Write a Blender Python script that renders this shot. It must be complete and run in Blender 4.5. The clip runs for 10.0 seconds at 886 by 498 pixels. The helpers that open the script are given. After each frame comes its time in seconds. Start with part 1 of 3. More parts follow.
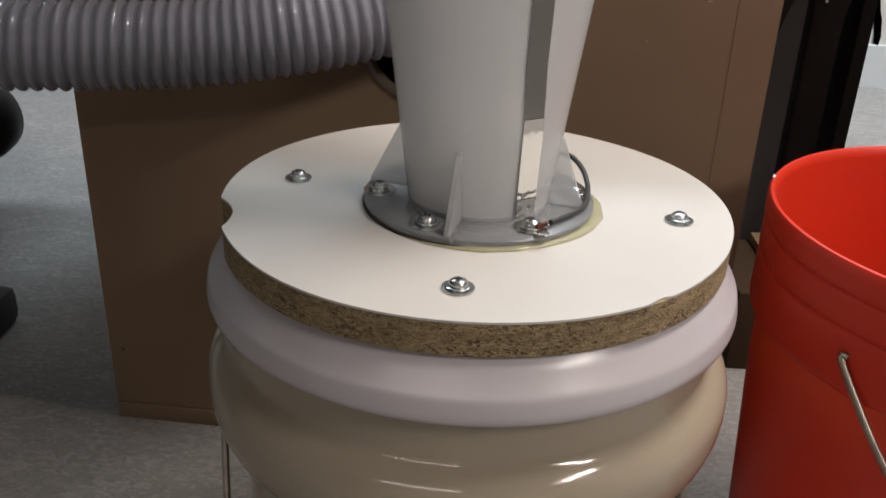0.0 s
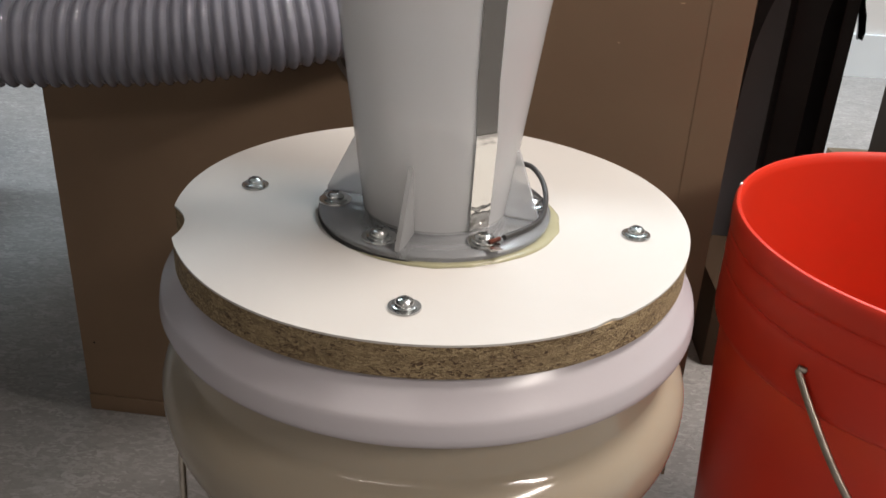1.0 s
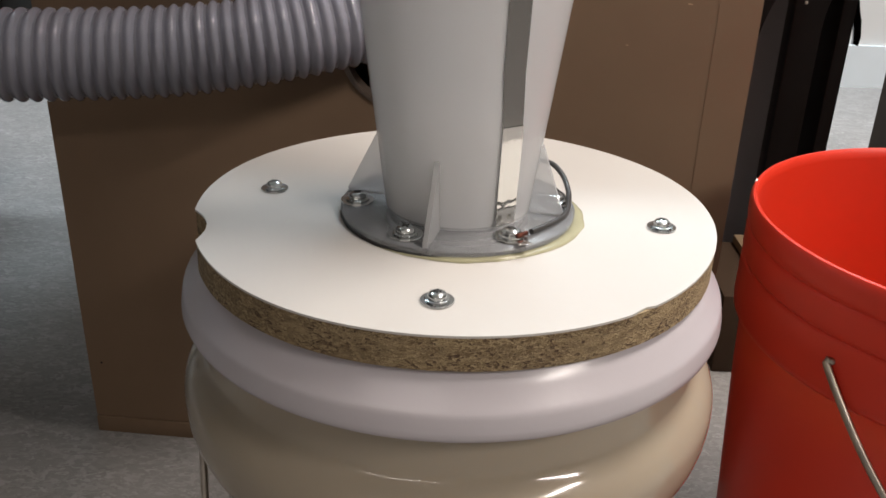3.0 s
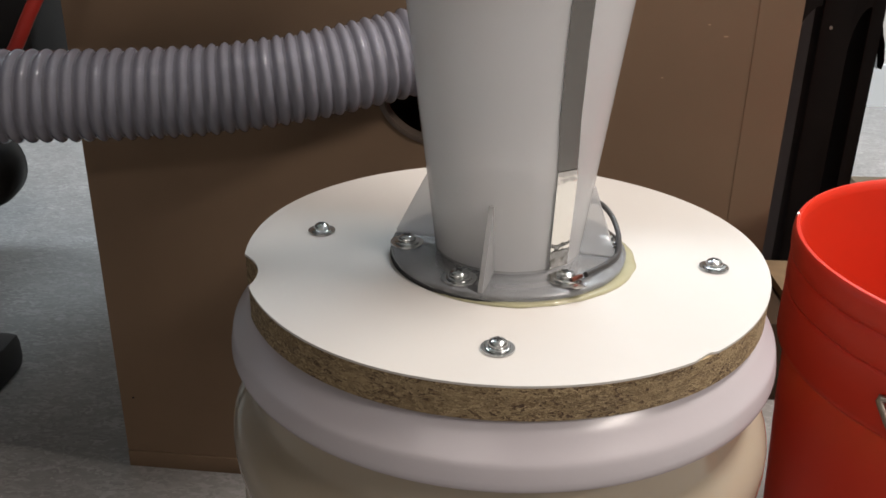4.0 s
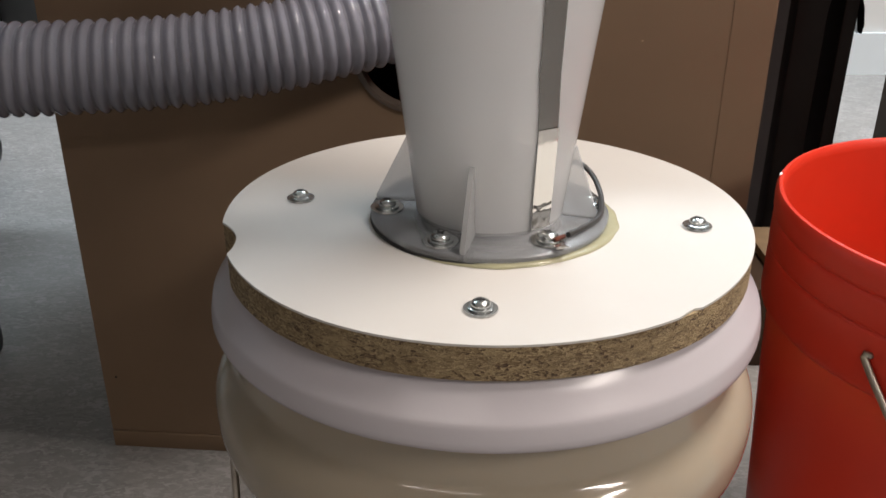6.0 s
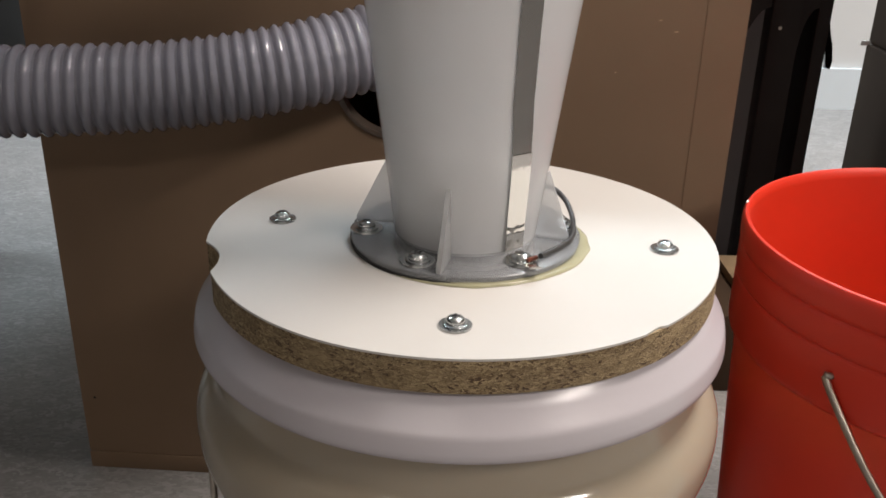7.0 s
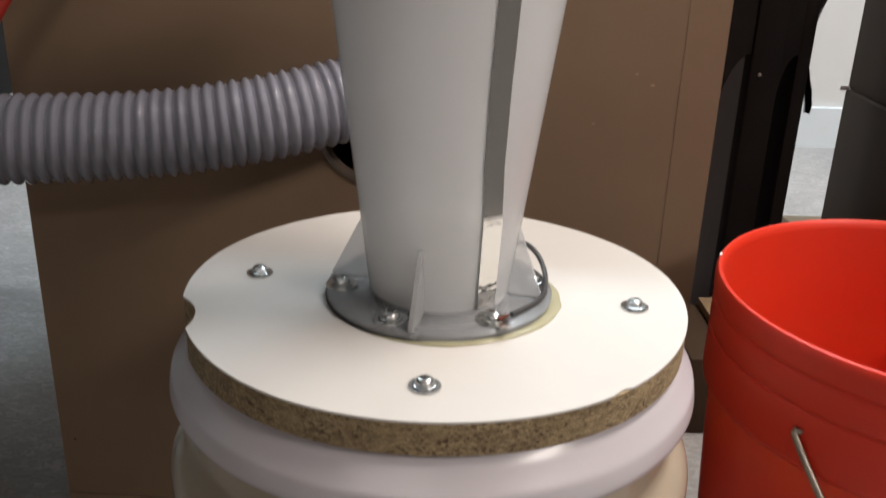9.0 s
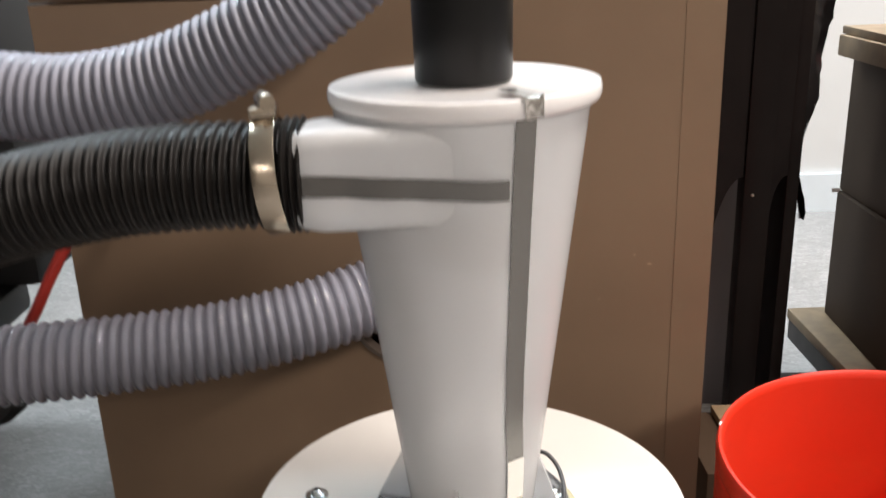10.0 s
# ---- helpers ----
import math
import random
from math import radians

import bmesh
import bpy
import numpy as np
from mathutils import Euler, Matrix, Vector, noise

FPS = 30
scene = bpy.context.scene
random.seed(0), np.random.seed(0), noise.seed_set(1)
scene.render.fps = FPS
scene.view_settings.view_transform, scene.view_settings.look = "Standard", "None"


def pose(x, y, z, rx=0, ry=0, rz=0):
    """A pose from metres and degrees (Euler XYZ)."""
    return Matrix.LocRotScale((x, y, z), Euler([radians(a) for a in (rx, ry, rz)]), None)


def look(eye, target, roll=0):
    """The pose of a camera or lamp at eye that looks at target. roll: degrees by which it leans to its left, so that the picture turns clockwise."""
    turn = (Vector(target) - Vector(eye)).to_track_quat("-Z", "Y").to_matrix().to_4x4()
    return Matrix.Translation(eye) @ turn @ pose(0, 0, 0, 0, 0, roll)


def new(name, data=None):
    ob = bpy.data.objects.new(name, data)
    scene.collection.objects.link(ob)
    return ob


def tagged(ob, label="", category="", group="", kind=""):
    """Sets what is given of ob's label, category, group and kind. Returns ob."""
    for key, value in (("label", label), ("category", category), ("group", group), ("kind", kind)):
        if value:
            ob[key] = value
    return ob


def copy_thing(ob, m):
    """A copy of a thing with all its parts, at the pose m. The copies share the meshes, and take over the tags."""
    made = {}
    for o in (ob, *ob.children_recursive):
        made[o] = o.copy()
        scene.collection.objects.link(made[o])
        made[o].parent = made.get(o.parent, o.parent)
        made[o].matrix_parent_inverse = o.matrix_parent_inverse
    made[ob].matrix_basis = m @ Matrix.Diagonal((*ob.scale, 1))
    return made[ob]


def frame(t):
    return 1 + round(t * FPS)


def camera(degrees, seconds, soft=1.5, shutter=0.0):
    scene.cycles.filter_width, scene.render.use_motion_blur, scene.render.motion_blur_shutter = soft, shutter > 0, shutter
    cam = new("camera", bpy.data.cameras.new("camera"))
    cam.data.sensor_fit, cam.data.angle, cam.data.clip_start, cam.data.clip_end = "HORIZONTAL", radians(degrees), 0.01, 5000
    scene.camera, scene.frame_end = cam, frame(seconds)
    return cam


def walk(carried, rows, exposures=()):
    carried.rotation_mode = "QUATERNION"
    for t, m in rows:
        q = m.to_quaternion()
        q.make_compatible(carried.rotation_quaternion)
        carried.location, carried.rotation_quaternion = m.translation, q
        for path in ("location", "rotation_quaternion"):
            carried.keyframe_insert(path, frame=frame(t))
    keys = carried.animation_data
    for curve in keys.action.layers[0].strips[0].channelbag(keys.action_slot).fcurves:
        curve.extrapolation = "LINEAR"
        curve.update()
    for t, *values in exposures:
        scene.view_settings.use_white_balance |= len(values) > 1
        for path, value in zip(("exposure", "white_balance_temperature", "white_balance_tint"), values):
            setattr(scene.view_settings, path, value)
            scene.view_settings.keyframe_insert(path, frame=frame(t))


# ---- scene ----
cam = camera(52.0, 10.0, soft=1.6, shutter=0.4)
PATH = [
    (0, (0.0000, -0.4985, 0.5963), (-0.0192, 0.0436, 0.3397), 2.12),
    (0.5, (0.0153, -0.4869, 0.6007), (-0.0052, 0.0473, 0.3284), 2.62),
    (1, (0.0216, -0.4848, 0.6124), (0.0062, 0.0511, 0.3430), 2.94),
    (1.5, (0.0150, -0.4869, 0.6065), (0.0022, 0.0505, 0.3399), 2.75),
    (2, (0.0087, -0.4878, 0.6019), (-0.0016, 0.0528, 0.3417), 2.28),
    (3.3, (-0.0006, -0.4884, 0.5957), (-0.0099, 0.0575, 0.3470), 1.52),
    (3.5, (-0.0049, -0.4848, 0.6021), (-0.0144, 0.0634, 0.3583), 1.28),
    (4, (-0.0215, -0.4816, 0.6069), (-0.0368, 0.0666, 0.3635), 0.97),
    (4.5, (-0.0215, -0.4832, 0.5983), (-0.0349, 0.0629, 0.3502), 0.92),
    (5, (-0.0165, -0.4841, 0.5973), (-0.0284, 0.0598, 0.3442), 0.73),
    (5.2, (-0.0196, -0.4805, 0.5970), (-0.0302, 0.0617, 0.3402), 0.48),
    (6.5, (-0.0195, -0.4795, 0.5960), (-0.0199, 0.0660, 0.3461), 0.56),
    (7, (-0.0181, -0.4974, 0.5990), (-0.0098, 0.0535, 0.3614), 1.32),
    (7.5, (-0.0047, -0.5029, 0.5800), (0.0126, 0.0510, 0.3500), 2.09),
    (8, (-0.0075, -0.5057, 0.5745), (0.0087, 0.0462, 0.3397), 2.09),
    (8.5, (-0.0079, -0.5019, 0.5768), (0.0075, 0.0493, 0.3402), 2.00),
    (9, (-0.0084, -0.4991, 0.6179), (0.0051, 0.0588, 0.3975), 1.95),
    (9.5, (-0.0145, -0.5018, 0.6622), (-0.0033, 0.0630, 0.4601), 1.61),
    (9.7, (-0.0154, -0.5153, 0.7005), (-0.0071, 0.0521, 0.5056), 0.76),
    (9.8, (-0.0148, -0.5218, 0.7226), (-0.0084, 0.0460, 0.5289), 0.06),
    (10, (-0.0129, -0.5391, 0.7689), (-0.0118, 0.0280, 0.5730), -2.14),
]
walk(cam, [(t, look(eye, target, roll)) for t, eye, target, roll in PATH],
     [(0.0, -0.32), (0.6, -0.24), (1.2, -0.04), (9.0, -0.04), (9.6, 0.14), (10.0, 0.42)])

# ---- world and lamps ----
world = bpy.data.worlds.new("world")
scene.world = world
world.use_nodes = True
world.node_tree.nodes["Background"].inputs[0].default_value = (0.75, 0.85, 1.0, 1)
world.node_tree.nodes["Background"].inputs[1].default_value = 0.05


def area_lamp(name, eye, target, sx, sy, watts, colour):
    lamp = bpy.data.lights.new(name, "AREA")
    lamp.shape, lamp.size, lamp.size_y, lamp.energy, lamp.color = "RECTANGLE", sx, sy, watts, colour
    ob = new(name, lamp)
    ob.matrix_world = look(eye, target)
    return ob


for dx in (-0.09, 0.09):
    area_lamp("ceiling_lamp_right", (1.05 + dx, 0.18, 2.6), (1.05 + dx, 0.18, 0), 0.05, 1.2, 43, (1.0, 0.895, 0.825))
    area_lamp("ceiling_lamp_front", (2.40 + dx, -2.00, 2.6), (2.40 + dx, -2.00, 0), 0.05, 1.2, 52, (1.0, 0.895, 0.825))
for x in (-1.90, -0.60):
    area_lamp("ceiling_lamp_south", (x, -4.0, 2.6), (x, -4.0, 0), 1.2, 0.3, 18, (1.0, 0.895, 0.825))
area_lamp("ceiling_lamp_back", (0.70, 1.66, 2.6), (0.70, 1.66, 0), 1.2, 0.3, 55, (0.76, 0.90, 1.0))
# Unseen fill added to brighten the floor and wall at the far left.
area_lamp("fill_lamp_corner", (-1.30, 1.72, 2.6), (-1.30, 1.72, 0), 1.2, 0.3, 38, (0.76, 0.90, 1.0))


# ---- materials ----
def material(name, colour, rough=0.5, metal=0.0, vary=0.0, vary_scale=8.0, dark=None, bump=0.0, bump_scale=60.0,
             spec=0.5, rough_vary=0.0, coat=0.0, sss=0.0):
    m = bpy.data.materials.new(name)
    m.use_nodes = True
    nt = m.node_tree
    b = nt.nodes["Principled BSDF"]
    b.inputs["Base Color"].default_value = (*colour, 1)
    b.inputs["Roughness"].default_value = rough
    b.inputs["Metallic"].default_value = metal
    b.inputs["Specular IOR Level"].default_value = spec
    b.inputs["Coat Weight"].default_value = coat
    if sss:
        b.inputs["Subsurface Weight"].default_value = sss
        b.inputs["Subsurface Radius"].default_value = (0.01, 0.008, 0.006)
        b.inputs["Subsurface Scale"].default_value = 1.0
    co = nt.nodes.new("ShaderNodeTexCoord")
    if vary:
        n = nt.nodes.new("ShaderNodeTexNoise")
        n.inputs["Scale"].default_value, n.inputs["Detail"].default_value = vary_scale, 8
        nt.links.new(co.outputs["Object"], n.inputs["Vector"])
        r = nt.nodes.new("ShaderNodeValToRGB")
        d = dark or tuple(c * (1 - vary) for c in colour)
        r.color_ramp.elements[0].position, r.color_ramp.elements[1].position = 0.32, 0.62
        r.color_ramp.elements[0].color, r.color_ramp.elements[1].color = (*d, 1), (*colour, 1)
        nt.links.new(n.outputs["Fac"], r.inputs[0])
        nt.links.new(r.outputs[0], b.inputs["Base Color"])
    if rough_vary:
        n2 = nt.nodes.new("ShaderNodeTexNoise")
        n2.inputs["Scale"].default_value, n2.inputs["Detail"].default_value = vary_scale * 2.3, 6
        nt.links.new(co.outputs["Object"], n2.inputs["Vector"])
        mr = nt.nodes.new("ShaderNodeMapRange")
        mr.inputs[3].default_value, mr.inputs[4].default_value = max(rough - rough_vary, 0.03), rough + rough_vary
        nt.links.new(n2.outputs["Fac"], mr.inputs[0])
        nt.links.new(mr.outputs[0], b.inputs["Roughness"])
    if bump:
        n3 = nt.nodes.new("ShaderNodeTexNoise")
        n3.inputs["Scale"].default_value, n3.inputs["Detail"].default_value = bump_scale, 5
        nt.links.new(co.outputs["Object"], n3.inputs["Vector"])
        bp = nt.nodes.new("ShaderNodeBump")
        bp.inputs["Strength"].default_value, bp.inputs["Distance"].default_value = bump, 0.002
        nt.links.new(n3.outputs["Fac"], bp.inputs["Height"])
        nt.links.new(bp.outputs[0], b.inputs["Normal"])
    return m


def frosted(name, colour, clear, rough, glow=0.4, cloud=0.0, blur=0.0):
    """Cloudy plastic: part diffuse, part light passing through, part clear."""
    m = bpy.data.materials.new(name)
    m.use_nodes = True
    nt = m.node_tree
    nt.nodes.remove(nt.nodes["Principled BSDF"])
    out = nt.nodes["Material Output"]
    co = nt.nodes.new("ShaderNodeTexCoord")
    n = nt.nodes.new("ShaderNodeTexNoise")
    n.inputs["Scale"].default_value, n.inputs["Detail"].default_value = 14, 5
    nt.links.new(co.outputs["Object"], n.inputs["Vector"])
    ramp = nt.nodes.new("ShaderNodeValToRGB")
    ramp.color_ramp.elements[0].color = (*[c * 0.93 for c in colour], 1)
    ramp.color_ramp.elements[1].color = (*colour, 1)
    nt.links.new(n.outputs["Fac"], ramp.inputs[0])
    dif, tra = nt.nodes.new("ShaderNodeBsdfDiffuse"), nt.nodes.new("ShaderNodeBsdfTranslucent")
    nt.links.new(ramp.outputs[0], dif.inputs[0])
    nt.links.new(ramp.outputs[0], tra.inputs[0])
    a = nt.nodes.new("ShaderNodeMixShader")
    a.inputs[0].default_value = glow
    nt.links.new(dif.outputs[0], a.inputs[1])
    nt.links.new(tra.outputs[0], a.inputs[2])
    cl = nt.nodes.new("ShaderNodeBsdfTransparent")
    if blur:
        rf = nt.nodes.new("ShaderNodeBsdfRefraction")
        rf.inputs["Roughness"].default_value, rf.inputs["IOR"].default_value = 0.5, 1.2
        see = nt.nodes.new("ShaderNodeMixShader")
        see.inputs[0].default_value = blur
        nt.links.new(cl.outputs[0], see.inputs[1])
        nt.links.new(rf.outputs[0], see.inputs[2])
        cl = see
    b = nt.nodes.new("ShaderNodeMixShader")
    b.inputs[0].default_value = clear
    if cloud:
        mp = nt.nodes.new("ShaderNodeMapping")
        mp.inputs["Scale"].default_value = (1, 1, 0.4)
        cn = nt.nodes.new("ShaderNodeTexNoise")
        cn.inputs["Scale"].default_value, cn.inputs["Detail"].default_value = 11, 2
        cm = nt.nodes.new("ShaderNodeMapRange")
        cm.inputs[1].default_value, cm.inputs[2].default_value = 0.3, 0.7
        cm.inputs[3].default_value, cm.inputs[4].default_value = clear - cloud, clear + cloud
        nt.links.new(co.outputs["Object"], mp.inputs[0])
        nt.links.new(mp.outputs[0], cn.inputs["Vector"])
        nt.links.new(cn.outputs["Fac"], cm.inputs[0])
        nt.links.new(cm.outputs[0], b.inputs[0])
    nt.links.new(a.outputs[0], b.inputs[1])
    nt.links.new(cl.outputs[0], b.inputs[2])
    gl = nt.nodes.new("ShaderNodeBsdfGlossy")
    gl.inputs["Roughness"].default_value = rough
    fr = nt.nodes.new("ShaderNodeFresnel")
    fr.inputs[0].default_value = 1.4
    c = nt.nodes.new("ShaderNodeMixShader")
    nt.links.new(fr.outputs[0], c.inputs[0])
    nt.links.new(b.outputs[0], c.inputs[1])
    nt.links.new(gl.outputs[0], c.inputs[2])
    nt.links.new(c.outputs[0], out.inputs[0])
    return m


def speckled(name, base, chips, scale, rough, bump=0.0, stretch=(1, 1, 1), stain=0.55):
    """A base colour with cells of other colours: floor flecks, wood chips."""
    m = material(name, base, rough)
    nt = m.node_tree
    b = nt.nodes["Principled BSDF"]
    co = nt.nodes.new("ShaderNodeTexCoord")
    mp = nt.nodes.new("ShaderNodeMapping")
    mp.inputs["Scale"].default_value = stretch
    nt.links.new(co.outputs["Object"], mp.inputs[0])
    wob = nt.nodes.new("ShaderNodeTexNoise")
    wob.inputs["Scale"].default_value, wob.inputs["Detail"].default_value = scale * 0.7, 4
    nt.links.new(mp.outputs[0], wob.inputs["Vector"])
    mix = nt.nodes.new("ShaderNodeMix")
    mix.data_type = "VECTOR"
    mix.inputs[0].default_value = 0.06
    nt.links.new(mp.outputs[0], mix.inputs[4])
    nt.links.new(wob.outputs["Color"], mix.inputs[5])
    v = nt.nodes.new("ShaderNodeTexVoronoi")
    v.inputs["Scale"].default_value = scale
    nt.links.new(mix.outputs[1], v.inputs["Vector"])
    sep = nt.nodes.new("ShaderNodeSeparateColor")
    nt.links.new(v.outputs["Color"], sep.inputs[0])
    r = nt.nodes.new("ShaderNodeValToRGB")
    r.color_ramp.interpolation = "LINEAR"
    els = r.color_ramp.elements
    els[0].position, els[0].color = 0.0, (*base, 1)
    els[1].position, els[1].color = 1.0, (*base, 1)
    for pos, col in chips:
        e = els.new(pos)
        e.color = (*col, 1)
    nt.links.new(sep.outputs[0], r.inputs[0])
    big = nt.nodes.new("ShaderNodeTexNoise")
    big.inputs["Scale"].default_value, big.inputs["Detail"].default_value = scale * 0.06, 8
    nt.links.new(co.outputs["Object"], big.inputs["Vector"])
    mul = nt.nodes.new("ShaderNodeMix")
    mul.data_type, mul.blend_type = "RGBA", "MULTIPLY"
    mul.inputs[0].default_value = stain
    rr = nt.nodes.new("ShaderNodeMapRange")
    rr.inputs[1].default_value, rr.inputs[2].default_value, rr.inputs[3].default_value = 0.3, 0.7, 0.55
    nt.links.new(big.outputs["Fac"], rr.inputs[0])
    nt.links.new(r.outputs[0], mul.inputs[6])
    nt.links.new(rr.outputs[0], mul.inputs[7])
    nt.links.new(mul.outputs[2], b.inputs["Base Color"])
    if bump:
        bp = nt.nodes.new("ShaderNodeBump")
        bp.inputs["Strength"].default_value, bp.inputs["Distance"].default_value = bump, 0.001
        nt.links.new(v.outputs["Distance"], bp.inputs["Height"])
        nt.links.new(bp.outputs[0], b.inputs["Normal"])
    return m


M_LAMINATE = material("white_laminate", (0.50, 0.482, 0.455), 0.58, spec=0.35, vary=0.05, vary_scale=9, rough_vary=0.1, bump=0.02, bump_scale=400)
M_CHIPBOARD = speckled("chipboard_edge", (0.27, 0.195, 0.10), [(0.2, (0.16, 0.105, 0.05)), (0.42, (0.42, 0.32, 0.18)), (0.58, (0.28, 0.205, 0.105)), (0.66, (0.075, 0.042, 0.02)), (0.72, (0.09, 0.052, 0.024)), (0.84, (0.35, 0.265, 0.145))],
                       185, 0.85, 0.8, (1, 1, 2.2))
M_LID = material("lid_plastic", (0.42, 0.397, 0.42), 0.25, bump=0.03, bump_scale=200)
M_PAIL = material("natural_pail_plastic", (0.32, 0.275, 0.212), 0.10, vary=0.09, vary_scale=6, rough_vary=0.05, bump=0.04, bump_scale=40, sss=0.25)
M_ORANGE = material("orange_red_plastic", (0.58, 0.027, 0.008), 0.44, vary=0.06, vary_scale=7, rough_vary=0.08, bump=0.05, bump_scale=60, sss=0.1)
M_CYCLONE = frosted("cloudy_plastic", (0.97, 0.985, 1.0), 0.33, 0.24, 0.30, 0.08, 0.45)
M_CLEAR = frosted("cloudy_thin_plastic", (0.54, 0.56, 0.58), 0.62, 0.25, 0.4)
M_FIN = frosted("cloudy_rib_plastic", (0.80, 0.81, 0.82), 0.48, 0.25, 0.45)
M_CAP = frosted("white_cap_plastic", (0.95, 0.93, 0.92), 0.04, 0.25, 0.35)
# Same foil in three tones: dark or bright reflections are put into the colour.
M_FOIL = material("foil_dark_reflection", (0.235, 0.23, 0.218), 0.26, metal=1.0, bump=0.05, bump_scale=60, rough_vary=0.03)
M_FOILLOW = material("foil_bright_reflection", (0.72, 0.70, 0.66), 0.10, metal=1.0, bump=0.06, bump_scale=70, rough_vary=0.03)
M_FOILDARK = material("foil_inlet_reflection", (0.21, 0.205, 0.195), 0.12, metal=1.0, bump=0.15, bump_scale=50)
# Grey for the darkness of the outlet hole showing through the foot.
M_FOOTSHADE = frosted("foot_shade_skin", (0.30, 0.31, 0.34), 0.55, 0.6, 0.4, 0.2)
M_TUBE = frosted("tan_inner_tube", (0.42, 0.36, 0.30), 0.25, 0.3, 0.4)
M_FOILWRINKLE = material("wrinkled_foil", (0.80, 0.78, 0.74), 0.16, metal=1.0, bump=1.0, bump_scale=110)
M_ZINC = material("zinc_plated_steel", (0.58, 0.60, 0.60), 0.22, metal=1.0, rough_vary=0.08, vary=0.15, vary_scale=300)
M_BAIL = material("tarnished_wire", (0.42, 0.38, 0.33), 0.34, metal=1.0, vary=0.3, vary_scale=80)
M_RECESS = material("screw_recess", (0.03, 0.03, 0.03), 0.6, metal=0.6)
M_WIRE = material("wire_insulation", (0.03, 0.028, 0.027), 0.4)
M_COPPER = material("bare_copper", (0.10, 0.036, 0.025), 0.5, metal=1.0)
M_CLAMP = material("clamp_steel", (0.52, 0.45, 0.36), 0.2, metal=1.0, rough_vary=0.06)
M_INSIDE = frosted("clear_inner_skin", (0.97, 0.96, 0.95), 0.9, 0.3, 0.5)
M_GLUE = frosted("yellowed_glue", (0.90, 0.86, 0.56), 0.52, 0.2, 0.4)
M_GASKET = material("gasket_foam", (0.02, 0.02, 0.02), 0.8)
M_HOSE = material("grey_vinyl_hose", (0.205, 0.209, 0.25), 0.045, spec=0.9, vary=0.08, vary_scale=20, rough_vary=0.015, bump=0.04, bump_scale=150)
# Hose grey darkened to paint the shade down in the rib grooves.
M_HOSEGROOVE = material("groove_shade_vinyl", (0.13, 0.132, 0.158), 0.3, vary=0.08, vary_scale=20)
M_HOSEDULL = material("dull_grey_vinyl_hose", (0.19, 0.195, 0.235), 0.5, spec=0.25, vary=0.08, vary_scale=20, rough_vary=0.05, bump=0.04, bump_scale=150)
M_BLACKHOSE = material("black_hose_rubber", (0.008, 0.0068, 0.006), 0.42, spec=0.2, vary=0.3, vary_scale=30, bump=0.1, bump_scale=120)
M_PIPE = material("black_pipe_plastic", (0.006, 0.006, 0.006), 0.38, rough_vary=0.08, spec=0.22)
M_BOX = material("brown_cardboard", (0.200, 0.134, 0.085), 0.70, vary=0.14, vary_scale=5, bump=0.06, bump_scale=35, rough_vary=0.08, spec=0.3)
M_BOXEDGE = material("cardboard_edge", (0.42, 0.29, 0.18), 0.8, vary=0.2, vary_scale=60)
M_HOLE = material("dark_hole", (0.012, 0.010, 0.009), 0.8)
M_RING = material("port_ring_plastic", (0.13, 0.10, 0.08), 0.4)
M_FLOOR = speckled("vinyl_floor", (0.245, 0.238, 0.232), [(0.2, (0.225, 0.218, 0.212)), (0.45, (0.28, 0.272, 0.265)), (0.6, (0.21, 0.204, 0.2)), (0.8, (0.32, 0.311, 0.303))], 135, 0.2, stretch=(0.55, 1, 1), stain=0.3)
M_FLOOR.node_tree.nodes["Principled BSDF"].inputs["Specular IOR Level"].default_value = 0.2
M_WALL = material("white_wall_paint", (0.56, 0.57, 0.57), 0.6, vary=0.04, vary_scale=3, bump=0.05, bump_scale=90)
# Unseen walls: colours chosen to hold back bounced light, darkest at the sides.
M_DULL = material("low_bounce_wall", (0.13, 0.12, 0.11), 0.8, vary=0.3, vary_scale=2)
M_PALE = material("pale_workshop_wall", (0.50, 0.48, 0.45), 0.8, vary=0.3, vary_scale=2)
M_SKIRT = material("pale_blue_skirting", (0.60, 0.66, 0.70), 0.4, vary=0.06, vary_scale=5)
M_CEIL = material("ceiling_paint", (0.72, 0.72, 0.70), 0.8, vary=0.05, vary_scale=4)
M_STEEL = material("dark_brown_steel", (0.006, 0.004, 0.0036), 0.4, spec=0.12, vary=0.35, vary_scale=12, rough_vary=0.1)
M_PANEL = material("slate_grey_panel", (0.19, 0.177, 0.19), 0.6, vary=0.1, vary_scale=6)
M_DARKBOX = material("dark_brown_carton", (0.036, 0.021, 0.0115), 0.75, spec=0.2, vary=0.2, vary_scale=6, bump=0.05, bump_scale=40)
M_TIMBER = material("raw_timber", (0.19, 0.128, 0.07), 0.7, vary=0.35, vary_scale=25)
M_RUBBER = material("black_rubber", (0.008, 0.008, 0.008), 0.55)
M_SHEET = material("black_plastic_film", (0.012, 0.011, 0.011), 0.25, bump=0.4, bump_scale=50)
M_RED = material("red_rubber_hose", (0.48, 0.035, 0.022), 0.42, vary=0.15, vary_scale=30)
M_WHITETAG = material("white_paper", (0.8, 0.8, 0.8), 0.6)


# ---- building helpers ----
def finish(name, bm, mat, sharp=40):
    me = bpy.data.meshes.new(name)
    bmesh.ops.recalc_face_normals(bm, faces=bm.faces)
    bm.to_mesh(me)
    bm.free()
    for p in me.polygons:
        p.use_smooth = True
    me.set_sharp_from_angle(angle=radians(sharp))
    me.materials.append(mat)
    return me


